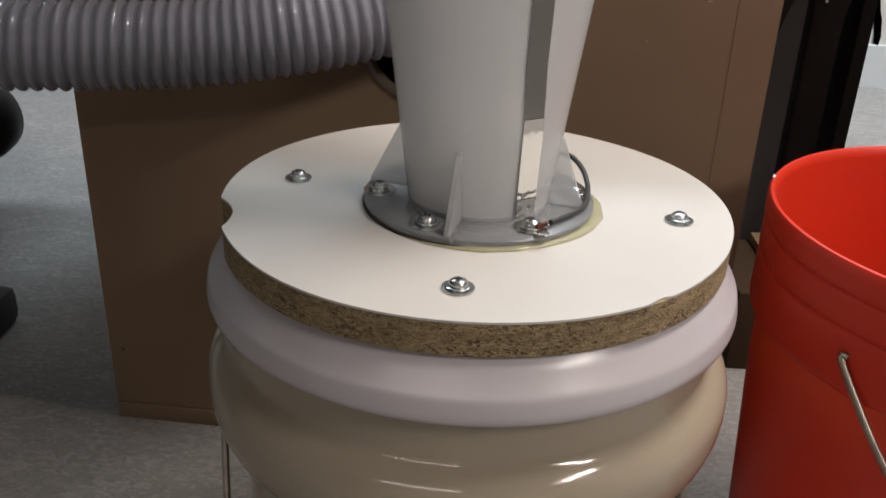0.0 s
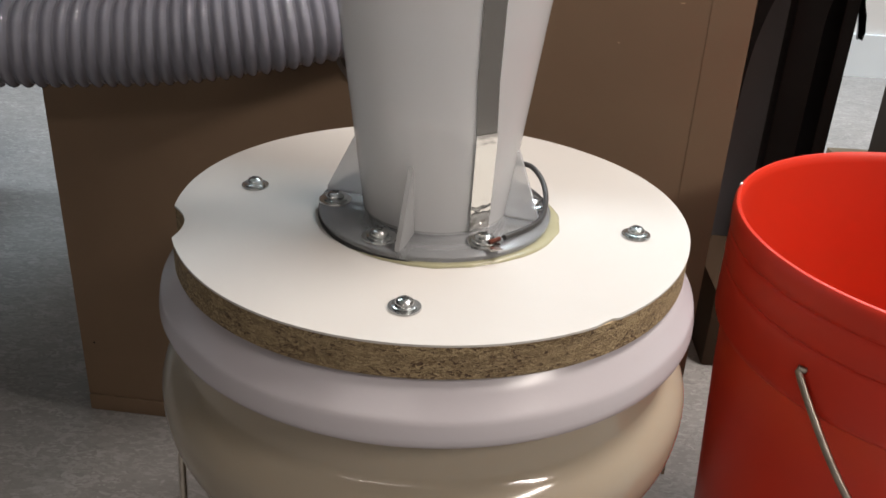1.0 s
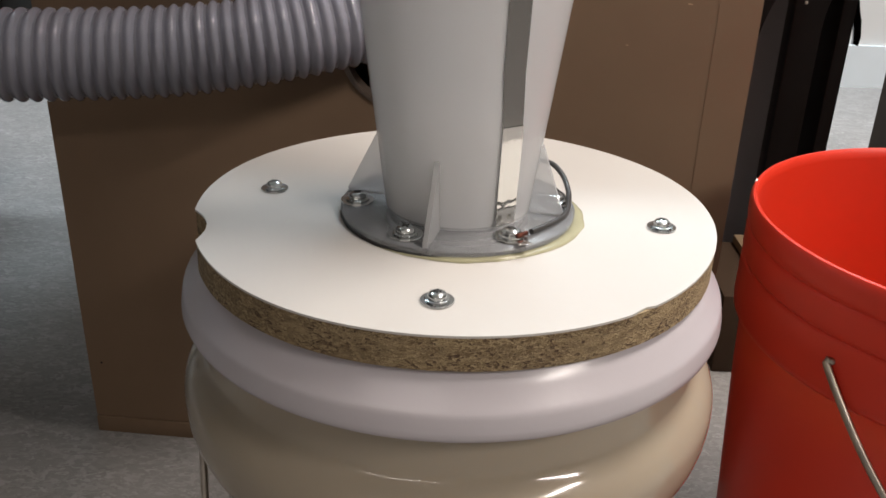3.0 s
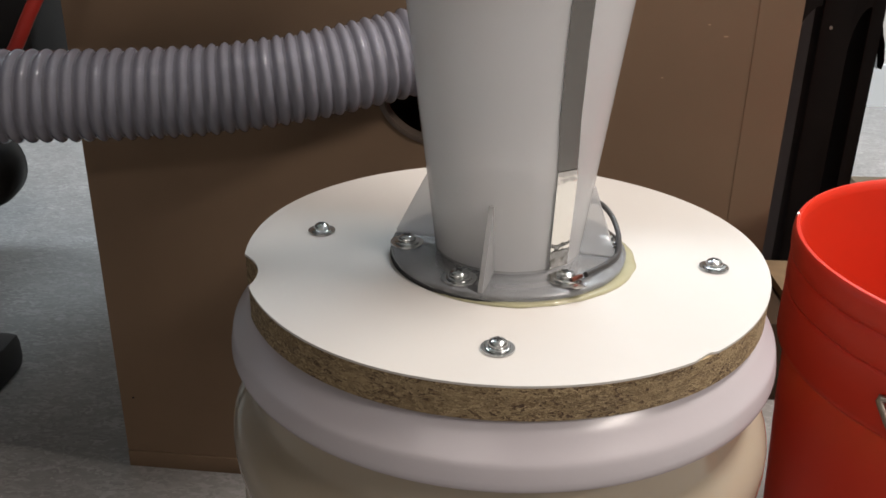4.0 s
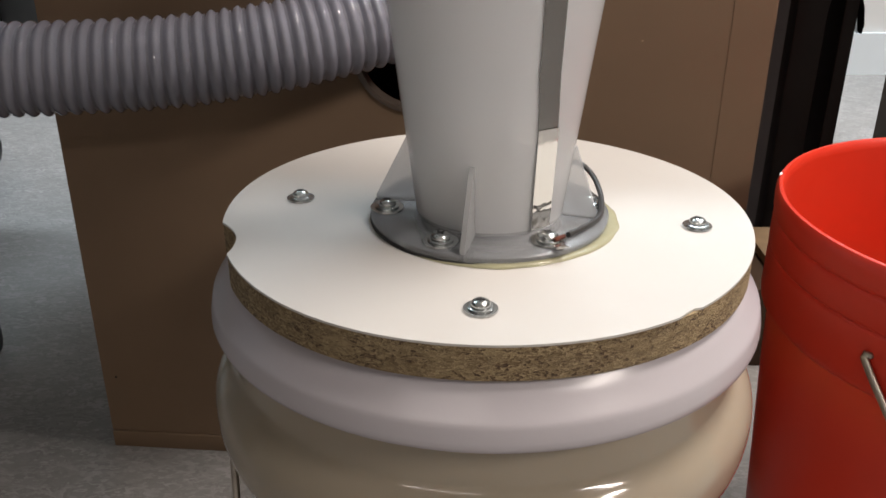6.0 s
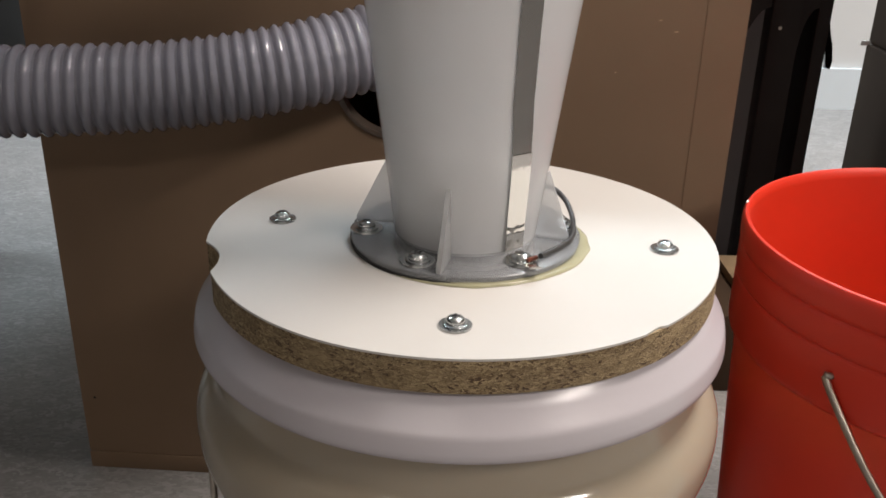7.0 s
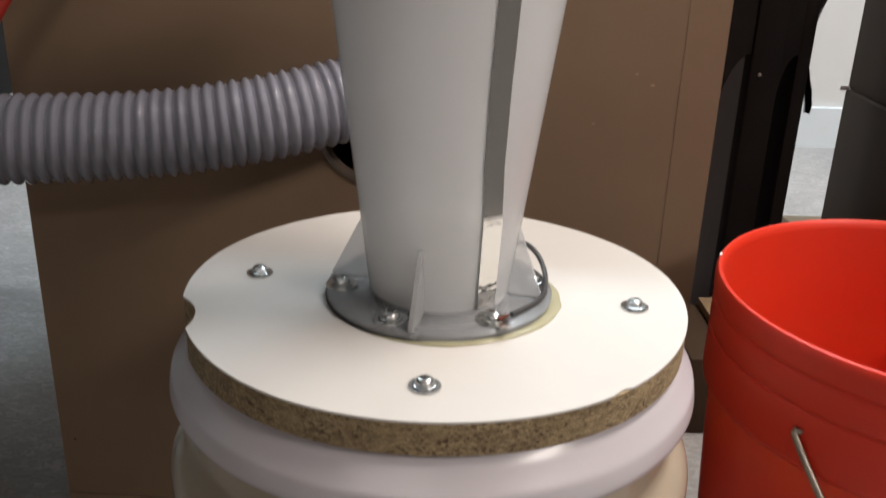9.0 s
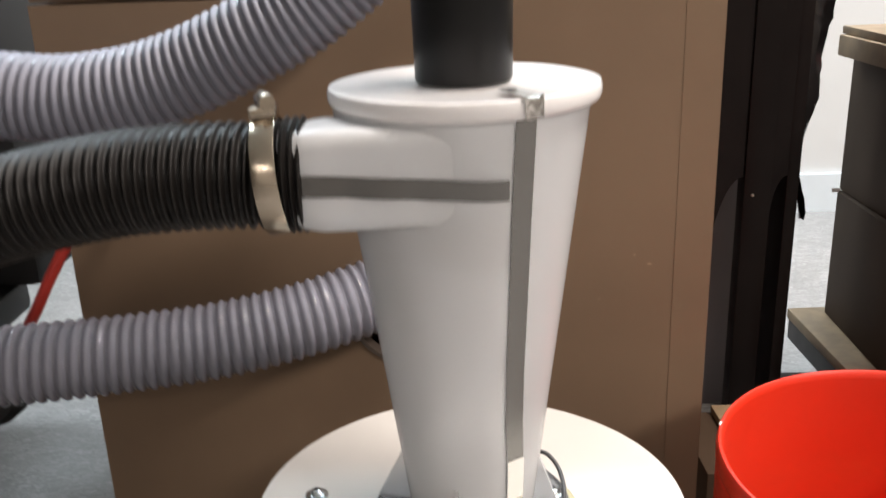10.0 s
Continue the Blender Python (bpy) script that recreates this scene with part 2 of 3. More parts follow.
def part(name, bm, mat, parent, label="", sharp=40):
    """One mesh object under a thing or a part, in the thing's own coordinates."""
    ob = new(name, finish(name, bm, mat, sharp))
    ob.parent = parent
    return tagged(ob, label)


def single(name, bm, mat, label, category, kind="", sharp=40):
    return tagged(new(name, finish(name, bm, mat, sharp)), label, category, kind=kind)


def thing(name, m, label, category, group=""):
    ob = new(name)
    ob.empty_display_size = 0.02
    ob.matrix_basis = m
    return tagged(ob, label, category, group)


def lathe(profile, n=96, centre=(0, 0), wobble=None, closed=True):
    """Turn a profile of (radius, height) round a vertical axis. closed joins its last point to its first."""
    bm = bmesh.new()
    rings = []
    for r, z in profile:
        ring = []
        for i in range(n):
            a = 2 * math.pi * i / n
            q = r * (wobble(a) if wobble else 1)
            ring.append(bm.verts.new((centre[0] + q * math.cos(a), centre[1] + q * math.sin(a), z)))
        rings.append(ring)
    pairs = list(zip(rings, rings[1:])) + ([(rings[-1], rings[0])] if closed else [])
    for a, b in pairs:
        for i in range(n):
            bm.faces.new((a[i], a[(i + 1) % n], b[(i + 1) % n], b[i]))
    if not closed:
        for ring in (rings[0], rings[-1]):
            if profile[rings.index(ring)][0] > 1e-6:
                bm.faces.new(ring)
    return bm


def spline(points, step):
    """Points every step metres along a smooth curve through the given ones."""
    p = [Vector(q) for q in points]
    p = [2 * p[0] - p[1]] + p + [2 * p[-1] - p[-2]]
    dense = []
    for i in range(1, len(p) - 2):
        for k in range(60):
            t = k / 60
            a, b, c, d = p[i - 1], p[i], p[i + 1], p[i + 2]
            dense.append(0.5 * (2 * b + (c - a) * t + (2 * a - 5 * b + 4 * c - d) * t * t + (3 * b - 3 * c + d - a) * t ** 3))
    dense.append(p[-2])
    out, run = [dense[0]], 0.0
    for a, b in zip(dense, dense[1:]):
        seg = (b - a).length
        while run + seg >= step:
            a = a.lerp(b, (step - run) / seg)
            out.append(a)
            seg, run = (b - a).length, 0.0
        run += seg
    return out


def sweep(points, step, radius, n=24, capped=True):
    """A tube along a smooth curve; radius is a number or a function of (length, angle)."""
    pts = spline(points, step)
    bm = bmesh.new()
    side = None
    rings = []
    for i, p in enumerate(pts):
        d = (pts[min(i + 1, len(pts) - 1)] - pts[max(i - 1, 0)]).normalized()
        if side is None:
            side = d.orthogonal().normalized()
        side = (side - d * side.dot(d)).normalized()
        up = d.cross(side)
        ring = []
        for k in range(n):
            a = 2 * math.pi * k / n
            r = radius(i * step, a) if callable(radius) else radius
            ring.append(bm.verts.new(p + (side * math.cos(a) + up * math.sin(a)) * r))
        rings.append(ring)
    for a, b in zip(rings, rings[1:]):
        for k in range(n):
            bm.faces.new((a[k], a[(k + 1) % n], b[(k + 1) % n], b[k]))
    if capped:
        bm.faces.new(rings[0])
        bm.faces.new(rings[-1])
    return bm


def box_bm(x0, x1, y0, y1, z0, z1, bevel=0.0, m=None, seg=2):
    bm = bmesh.new()
    bmesh.ops.create_cube(bm, size=1)
    for v in bm.verts:
        v.co = Vector(((x0 + x1) / 2 + v.co.x * (x1 - x0), (y0 + y1) / 2 + v.co.y * (y1 - y0), (z0 + z1) / 2 + v.co.z * (z1 - z0)))
    if bevel:
        bmesh.ops.bevel(bm, geom=bm.edges[:], offset=bevel, segments=seg, affect="EDGES", profile=0.6)
    if m:
        bm.transform(m)
    return bm


def prism(outline, z0, z1):
    """A flat outline of (x, y) given thickness."""
    bm = bmesh.new()
    lo = [bm.verts.new((x, y, z0)) for x, y in outline]
    hi = [bm.verts.new((x, y, z1)) for x, y in outline]
    bm.faces.new(lo)
    bm.faces.new(hi)
    for i in range(len(lo)):
        j = (i + 1) % len(lo)
        bm.faces.new((lo[i], lo[j], hi[j], hi[i]))
    return bm


def grid_sheet(rows, thick):
    """A thin sheet from rows of (point, normal), thickened along the normal."""
    bm = bmesh.new()
    top = [[bm.verts.new(p + q * thick) for p, q in row] for row in rows]
    low = [[bm.verts.new(p) for p, q in row] for row in rows]
    nr, nc = len(rows), len(rows[0])
    for g in (top, low):
        for i in range(nr - 1):
            for j in range(nc - 1):
                bm.faces.new((g[i][j], g[i][j + 1], g[i + 1][j + 1], g[i + 1][j]))
    rim = [(i, 0) for i in range(nr)] + [(nr - 1, j) for j in range(1, nc)] + [(i, nc - 1) for i in range(nr - 2, -1, -1)] + [(0, j) for j in range(nc - 2, 0, -1)]
    for (a, b), (c, d) in zip(rim, rim[1:] + rim[:1]):
        bm.faces.new((top[a][b], top[c][d], low[c][d], low[a][b]))
    return bm


# ---- the room ----
def slab(name, x0, x1, y0, y1, z0, z1, mat, label, category):
    return single(name, box_bm(x0, x1, y0, y1, z0, z1), mat, label, category, "structure")


slab("floor", -3, 3, -5, 2.1, -0.1, 0, M_FLOOR, "grey flecked vinyl floor, worn and glossy", "floor")
slab("wall_north", -3, 3, 1.90, 2.1, 0, 2.7, M_WALL, "white painted wall behind the shelving", "wall")
slab("wall_south", -3, 3, -5.1, -5, 0, 2.7, M_PALE, "unseen plain wall, its tone set to limit bounced light", "wall")
slab("wall_east", 3, 3.1, -5, 2.1, 0, 2.7, M_DULL, "unseen plain wall, its tone set to limit bounced light", "wall")
slab("wall_west", -3.1, -3, -5, 2.1, 0, 2.7, M_DULL, "unseen plain wall, its tone set to limit bounced light", "wall")
slab("ceiling", -3, 3, -5, 2.1, 2.7, 2.8, M_CEIL, "plain white workshop ceiling", "ceiling")
slab("baseboard", -3, 3, 1.885, 1.90, 0, 0.108, M_SKIRT, "pale blue-grey baseboard along the white wall", "baseboard")

# ---- white pail with its lid ----
pail = thing("bucket", pose(0, 0, 0), "cream natural plastic pail standing on the floor under the chipboard disc", "bucket")
BULGE = [(0.128 + 0.0326 * math.cos(radians(f)), 0.292 + 0.028 * math.sin(radians(f))) for f in range(0, 52, 5)]
part("body", lathe([(0.0, 0.0), (0.128, 0.0), (0.132, 0.004), (0.1365, 0.1), (0.1412, 0.225), (0.1415, 0.2535), (0.1425, 0.2552), (0.1472, 0.2570), (0.1520, 0.2605), (0.1558, 0.2660), (0.1584, 0.2725), (0.1600, 0.2795), (0.1606, 0.2860)] + BULGE
                   + [(0.1468, 0.3165), (0.1460, 0.3185), (0.1458, 0.352), (0.1438, 0.352), (0.1375, 0.22), (0.128, 0.008), (0.0, 0.006)], 128, closed=False), M_PAIL, pail)


def bail(name, parent, cx, cy, r, az, pivot_z, drop, mat, span=math.pi, power=0.6):
    """Wire carrying handle hanging down round one side of a pail; az is the angle of its first pivot."""
    pts = []
    for i in range(15):
        s = i / 14
        a = az + span * s
        z = pivot_z - drop * math.sin(math.pi * s) ** power
        pts.append((cx + (r + 0.012 * math.sin(math.pi * s)) * math.cos(a), cy + (r + 0.012 * math.sin(math.pi * s)) * math.sin(a), z))
    hook = lambda a, s: [(cx + (r - 0.012) * math.cos(a), cy + (r - 0.012) * math.sin(a), pivot_z + 0.003), (cx + (r - 0.003) * math.cos(a), cy + (r - 0.003) * math.sin(a), pivot_z + 0.0045)]
    pts = hook(az, 0) + pts + hook(az + span, 1)[::-1]
    return part(name, sweep(pts, 0.0025, 0.0024, 12), mat, parent, "bare steel wire handle")


bail("handle", pail, 0, 0, 0.1545, radians(189), 0.2620, 0.19, M_BAIL, radians(134), 0.4)

part("lid", lathe([(0.0, 0.3766), (0.130, 0.3766), (0.1430, 0.3766), (0.1446, 0.3756), (0.1490, 0.3684), (0.1540, 0.3607), (0.1549, 0.3594), (0.1556, 0.3580), (0.1560, 0.3564), (0.1564, 0.3540), (0.1571, 0.3500), (0.1572, 0.3475), (0.1564, 0.3450),
                   (0.1545, 0.3440), (0.1530, 0.3450), (0.1525, 0.353), (0.10, 0.3535), (0.0, 0.3535)], 160, closed=False), M_LID, pail, "pale lilac-white plastic lid with a rounded rim", 60)

# ---- chipboard disc with white laminate ----
NOTCH = math.atan2(-0.040, -0.1415)


def disc_outline(shrink=0.0, n=240):
    out = []
    for i in range(n):
        a = 2 * math.pi * i / n
        r = 0.148 - shrink + 0.0004 * math.sin(3 * a + 1) + 0.0005 * math.sin(5 * a)
        d = (a - NOTCH + math.pi) % (2 * math.pi) - math.pi
        if abs(d) < 0.135:
            r -= 0.0075 * math.cos(d / 0.135 * math.pi / 2) ** 0.7
        c = (a + 0.92 + math.pi) % (2 * math.pi) - math.pi
        if shrink == 0 and abs(c) < 0.03:
            r -= 0.0016 * abs(math.sin(c * 260))
        out.append((r * math.cos(a), r * math.sin(a)))
    return out


disc = thing("chipboard_disc", pose(0, 0, 0.3768), "round chipboard disc faced in white laminate, screwed onto the pail lid", "board")
bm = prism(disc_outline(0.0003), 0, 0.0171)
part("core", bm, M_CHIPBOARD, disc, "raw chipboard edge with dark chips")
part("laminate", prism(disc_outline(), 0.0172, 0.0184), M_LAMINATE, disc, "white melamine facing, chipped at the rim")
TOP = 0.3952


# ---- screws and washers ----
def screw(label, group, washer=0.0088, head=0.0052):
    s = thing("screw", pose(0, 0, 0), label, "screw", group)
    part("washer", lathe([(head * 0.5, 0.0), (washer, 0.0), (washer + 0.0002, 0.0004), (washer, 0.0012), (head * 0.5, 0.0013)], 40), M_ZINC, s)
    part("lock_washer", lathe([(head * 0.5, 0.0013), (head * 1.28, 0.0013), (head * 1.3, 0.0021), (head * 1.2, 0.0023), (head * 0.5, 0.0023)], 32), M_ZINC, s)
    part("head", lathe([(0.0, 0.0023), (head * 0.96, 0.0023), (head, 0.0030), (head * 0.96, 0.0038), (head * 0.82, 0.0047), (head * 0.5, 0.0054), (0.0, 0.0056)], 32, closed=False), M_ZINC, s)
    for k in range(2):
        part("cross_slot", box_bm(-head * 0.44, head * 0.44, -0.00055, 0.00055, 0.0045, 0.00575, 0.0001, pose(0, 0, 0, 0, 0, 35 + 90 * k)), M_RECESS, s, "dark cross recess")
    return s


first = screw("zinc pan-head screw with washers holding the disc to the lid", "screws on the disc", 0.0080, 0.0047)
first.matrix_basis = pose(-0.1079, 0.0159, TOP, 0, 0, 15)
for x, y, a in ((-0.0057, -0.1168, 50), (0.1159, -0.0207, -20)):
    copy_thing(first, pose(x, y, TOP, 0, 0, a))

# ---- cyclone separator ----
CX, CY = 0.0020, -0.0067
R0, SLOPE = 0.0403, 0.1252
cyc = thing("cyclone_separator", pose(CX, CY, TOP), "cloudy white plastic dust cyclone screwed upright on the laminate disc", "dust separator")
cone_r = lambda z: R0 + SLOPE * z
part("gasket", lathe([(0.045, 0.0), (0.0668, 0.0), (0.0668, 0.0016), (0.045, 0.0016)], 96), M_GASKET, cyc, "thin black gasket")
part("flange", lathe([(0.0375, 0.0017), (0.0660, 0.0017), (0.0664, 0.0022), (0.0664, 0.0046), (0.0655, 0.0052), (0.044, 0.0053), (0.0415, 0.007), (0.0375, 0.007)], 96), M_CLEAR, cyc, "see-through grey mounting flange")
part("cone", lathe([(cone_r(z), z) for z in (0.0055, 0.03, 0.06, 0.1, 0.14, 0.18, 0.22, 0.25, 0.2822)] + [(cone_r(z) - 0.0026, z) for z in (0.2822, 0.25, 0.22, 0.18, 0.14, 0.1, 0.06, 0.03, 0.0055)], 128), M_CYCLONE, cyc)
shell = [o for o in cyc.children if o.name == "cone"][0]
shell.data.materials.append(M_INSIDE)
for f in shell.data.polygons:
    if f.normal.x * f.center.x + f.normal.y * f.center.y < 0:
        f.material_index = 1
part("outlet_hole", lathe([(0.0, 0.0004), (0.0372, 0.0004), (0.0372, 0.0012), (0.0, 0.0012)], 48, closed=False), M_HOLE, cyc, "dark hole down into the pail")
for ang in (256, 168, 346, 76):
    z_top = 0.045
    fin = bmesh.new()
    pts = [(cone_r(0.005) - 0.001, 0.0052), (0.0600 if ang == 346 else 0.0652, 0.0052), (0.0602 if ang == 346 else 0.0655, 0.0075), (cone_r(z_top) + 0.0008, z_top), (cone_r(z_top) - 0.001, z_top)]
    va = [fin.verts.new((x, -0.0013, z)) for x, z in pts]
    vb = [fin.verts.new((x, 0.0013, z)) for x, z in pts]
    fin.faces.new(va)
    fin.faces.new(vb)
    for i in range(5):
        fin.faces.new((va[i], va[(i + 1) % 5], vb[(i + 1) % 5], vb[i]))
    fin.transform(pose(0, 0, 0, 0, 0, ang))
    part("gusset", fin, M_FIN, cyc, "thin see-through triangular rib")
part("cap", lathe([(0.0, 0.292), (0.070, 0.2925), (0.0765, 0.2936), (0.0790, 0.2930), (0.0798, 0.2908), (0.0798, 0.2865), (0.0790, 0.2840), (0.0772, 0.2828), (0.0740, 0.2824), (0.0, 0.2824)], 128, (0.002, 0), closed=False), M_CAP, cyc, "thick white rounded cap")
part("inner_tube", lathe([(0.0262, 0.185), (0.0285, 0.185), (0.0285, 0.2823), (0.0262, 0.2823)], 64, (0.002, 0)), M_TUBE, cyc, "tan tube hanging inside the body")
# Added ring that darkens the foot where the dark outlet shows through.
bm = lathe([(cone_r(z) - 0.0034, z) for z in (0.0015, 0.012, 0.024, 0.034)] + [(cone_r(z) - 0.0042, z) for z in (0.034, 0.024, 0.012, 0.0015)], 96)
for v in bm.verts:
    v.co.z += max(0.0, (v.co.z - 0.010) / 0.024) * 0.007 * noise.noise(Vector((v.co.x * 42, v.co.y * 42, 2)))
part("foot_shade_ring", bm, M_FOOTSHADE, cyc, "grey inner ring added to darken the cyclone foot")
# tangential inlet: flat-fronted duct running into a round spigot
IY, IZ = -0.0455, 0.2520


def duct_section(x):
    """Half width, half height, squareness, centre and lean of the inlet at x."""
    s = (x + 0.112) / 0.137
    q = min(1.0, max(0.0, (s - 0.12) / 0.14))
    r = cone_r(IZ) + 0.0004
    turn = r - math.sqrt(r * r - max(0.0, x) ** 2) * (1 - 0.10 * max(0.0, x) / 0.025)
    return 0.0262, 0.0272 + 0.0010 * q, 2.0 + 6.0 * q, IY + 0.0002 + turn, SLOPE * min(1.0, max(0.0, (s - 0.25) / 0.5))


def duct_front(x, z):
    hy, hz, sq, cy, lean = duct_section(x)
    return cy - lean * (z - IZ) - hy * max(0.0, 1 - min(1.0, abs(z - IZ) / hz) ** sq) ** (1 / sq)


rows = []
for k in range(25):
    x = -0.112 + 0.137 * k / 24
    half_y, half_z, sq, cyy, lean = duct_section(x)
    ring = []
    for i in range(64):
        a = 2 * math.pi * i / 64
        c, d = math.cos(a), math.sin(a)
        rr = (abs(c) ** sq + abs(d) ** sq) ** (-1 / sq)
        ring.append((x, cyy - lean * half_z * rr * d + half_y * rr * c, IZ + half_z * rr * d))
    rows.append(ring)
bm = bmesh.new()
vr = [[bm.verts.new(q) for q in ring] for ring in rows]
for a, b in zip(vr, vr[1:]):
    for i in range(64):
        bm.faces.new((a[i], a[(i + 1) % 64], b[(i + 1) % 64], b[i]))
bm.faces.new(vr[0])
bm.faces.new(vr[-1])
part("inlet", bm, M_CYCLONE, cyc, "white side inlet blending into the body")

first = screw("zinc screw with a wide washer clamping the cyclone flange", "screws on the flange", 0.0094, 0.0052)
first.matrix_basis = pose(-0.0551, -0.0100, TOP + 0.0053, 0, 0, 10)
for x, y, a in ((-0.0248, -0.0548, 0), (0.0307, -0.0528, 30), (0.0575, -0.0015, 20)):
    copy_thing(first, pose(x, y, TOP + 0.0053, 0, 0, a))


# ---- foil tape, wire, glue ----
def cone_point(z, ang, lift=0.0):
    r = cone_r(z) + lift
    return Vector((CX + r * math.cos(ang), CY + r * math.sin(ang), TOP + z)), Vector((math.cos(ang), math.sin(ang), -SLOPE)).normalized()


def tape_angle(z):
    return radians(np.interp(z, [0.007, 0.06, 0.092, 0.13, 0.225, 0.29], [-53.0, -57.0, -61.0, -63.0, -65.0, -65.6]))


def cone_tape(z0, z1, width, lift, nz, wrinkle=0.0009):
    rows = []
    for i in range(nz + 1):
        z = z0 + (z1 - z0) * i / nz
        crumple = wrinkle * max(0.0, 1 - (z - z0) / 0.022) + 0.00006
        row = []
        for j in range(13):
            w = (j / 12 - 0.5) * width
            ang = tape_angle(z) + w / cone_r(z)
            k = crumple * noise.noise(Vector((z * 200, w * 260, 3.0)))
            row.append(cone_point(z, ang, lift + abs(k) + 0.35 * w * w / cone_r(z)))
        rows.append(row)
    return grid_sheet(rows, 0.0003)


# Lower piece is coloured brighter, as if mirroring the white disc.
single("foil_tape", cone_tape(0.0075, 0.0640, 0.0124, 0.0009, 90, 0.0016), M_FOILLOW, "foil tape crumpled at the cyclone foot, bright reflection put into its colour", "foil tape")
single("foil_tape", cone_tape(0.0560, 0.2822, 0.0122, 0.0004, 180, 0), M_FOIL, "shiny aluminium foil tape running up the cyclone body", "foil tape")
rows = []
for i in range(41):
    s = i / 40
    x = -0.0875 + s * 0.110
    zc = IZ + 0.0005 - 0.008 * s
    row = []
    for j in range(7):
        z = zc + (j / 6 - 0.5) * 0.0115
        y_duct = duct_front(x, z) - 0.0006
        rr = cone_r(z) + 0.0006
        y_cone = -math.sqrt(max(rr * rr - x * x, 0))
        y = min(y_duct, y_cone) - 0.0004 + 0.0012 * noise.noise(Vector((x * 55, z * 25, 0)))
        row.append((Vector((CX + x, CY + y, TOP + z)), Vector((0, -1, 0))))
    rows.append(row)
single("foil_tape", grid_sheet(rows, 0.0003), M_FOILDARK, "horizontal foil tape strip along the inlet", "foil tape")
rows = []
for i in range(25):
    s = i / 24
    ang = radians(-65.6)
    r = 0.0806 - 0.03 * max(0, s - 0.3) / 0.7
    z = 0.283 + 0.0112 * min(1, s / 0.3)
    row = []
    for j in range(7):
        w = (j / 6 - 0.5) * 0.011
        k = 0.0006 * noise.noise(Vector((s * 14, w * 300, 8)))
        p = Vector((CX + 0.002 + r * math.cos(ang) - w * math.sin(ang), CY + r * math.sin(ang) + w * math.cos(ang), TOP + z + 0.0008 + k))
        row.append((p, Vector((math.cos(ang) * (s < 0.3), math.sin(ang) * (s < 0.3), 0.6)).normalized()))
    rows.append(row)
single("foil_tape", grid_sheet(rows, 0.0003), M_FOILWRINKLE, "crumpled foil tape folded over the cyclone cap", "foil tape")
# foil tab under the flange screw
single("foil_tab", box_bm(-0.0035, 0.0035, -0.0125, 0.004, 0, 0.0006, 0.0002, pose(0.0325, -0.0545, TOP + 0.0054, -9, 0, 22)), M_FOILWRINKLE, "small bent foil tab under the flange screw", "foil tape")

wire_pts = [(0.0360, -0.0560, TOP + 0.0085), (0.0412, -0.0505, TOP + 0.0080), (0.0548, -0.0340, TOP + 0.0070), (0.0625, -0.0200, TOP + 0.0070), (0.0655, -0.0020, TOP + 0.0076), (0.0660, 0.0100, TOP + 0.0092),
            (0.0640, 0.0215, TOP + 0.0130), (0.0585, 0.0305, TOP + 0.0170), (0.0520, 0.0350, TOP + 0.0175), (0.0460, 0.0370, TOP + 0.0160)]
ground = thing("ground_wire", pose(0, 0, 0), "thin black earthing wire curling round the cyclone foot", "wire")
part("sheath", sweep(wire_pts[1:], 0.002, 0.0016, 10), M_WIRE, ground)
part("core", sweep([(0.0335, -0.0575, TOP + 0.0080), (0.0348, -0.0570, TOP + 0.0086), wire_pts[0], (0.0388, -0.0530, TOP + 0.0083)], 0.001, 0.0013, 8), M_COPPER, ground, "bare reddish copper strands")

bm = bmesh.new()
rows = []
for i in range(121):
    a = radians(-128 + 176 * i / 120)
    env = min(1, i / 25) * min(1, (120 - i) / 18)
    bulge = 0.5 + 0.5 * math.sin(max(0, min(math.pi, (i - 46) / 66 * math.pi)))
    wdt = (-0.0012 + 0.0066 * bulge + 0.0010 * noise.noise(Vector((i * 0.16, 2, 0)))) * env + 0.0003
    hgt = 0.0014 * env + 0.0002
    row = []
    for j in range(7):
        s = j / 6
        r = 0.0655 + (wdt + 0.001) * s
        row.append((CX + r * math.cos(a), CY + r * math.sin(a), TOP + 0.0003 + hgt * math.sqrt(max(0, 1 - s * s)) + 0.0003 * noise.noise(Vector((i * 0.3, j, 1)))))
    row.append((CX + 0.0655 * math.cos(a), CY + 0.0655 * math.sin(a), TOP + 0.0001))
    rows.append([bm.verts.new(q) for q in row])
for a, b in zip(rows, rows[1:]):
    for j in range(8):
        bm.faces.new((a[j], a[(j + 1) % 8], b[(j + 1) % 8], b[j]))
bm.faces.new(rows[0])
bm.faces.new(rows[-1])
single("glue_bead", bm, M_GLUE, "yellowed glue squeezed out round the cyclone flange", "glue")


# ---- hoses ----
def ribbed(outer, depth, pitch, width=0.78):
    """Radius of a spirally ribbed hose: rounded ribs with narrow grooves between them."""
    def radius(s, a):
        ph = (s / pitch + a / (2 * math.pi)) % 1.0
        if ph > width:
            return outer - depth
        u = (ph / width) ** 1.25
        return outer - depth * (1 - math.sin(math.pi * u) ** 0.75)
    return radius


hose_low = [(-1.45, 0.25, 0.036), (-1.25, 0.20, 0.15), (-0.95, 0.15, 0.37), (-0.70, 0.150, 0.428), (-0.52, 0.165, 0.430), (-0.40, 0.180, 0.428), (-0.30, 0.197, 0.4275), (-0.22, 0.212, 0.430), (-0.15, 0.228, 0.4385), (-0.095, 0.247, 0.4485), (-0.055, 0.268, 0.456), (-0.02, 0.32, 0.456)]
grey = thing("grey_hose", pose(0, 0, 0), "glossy grey ribbed vinyl hose entering the cardboard box", "hose")
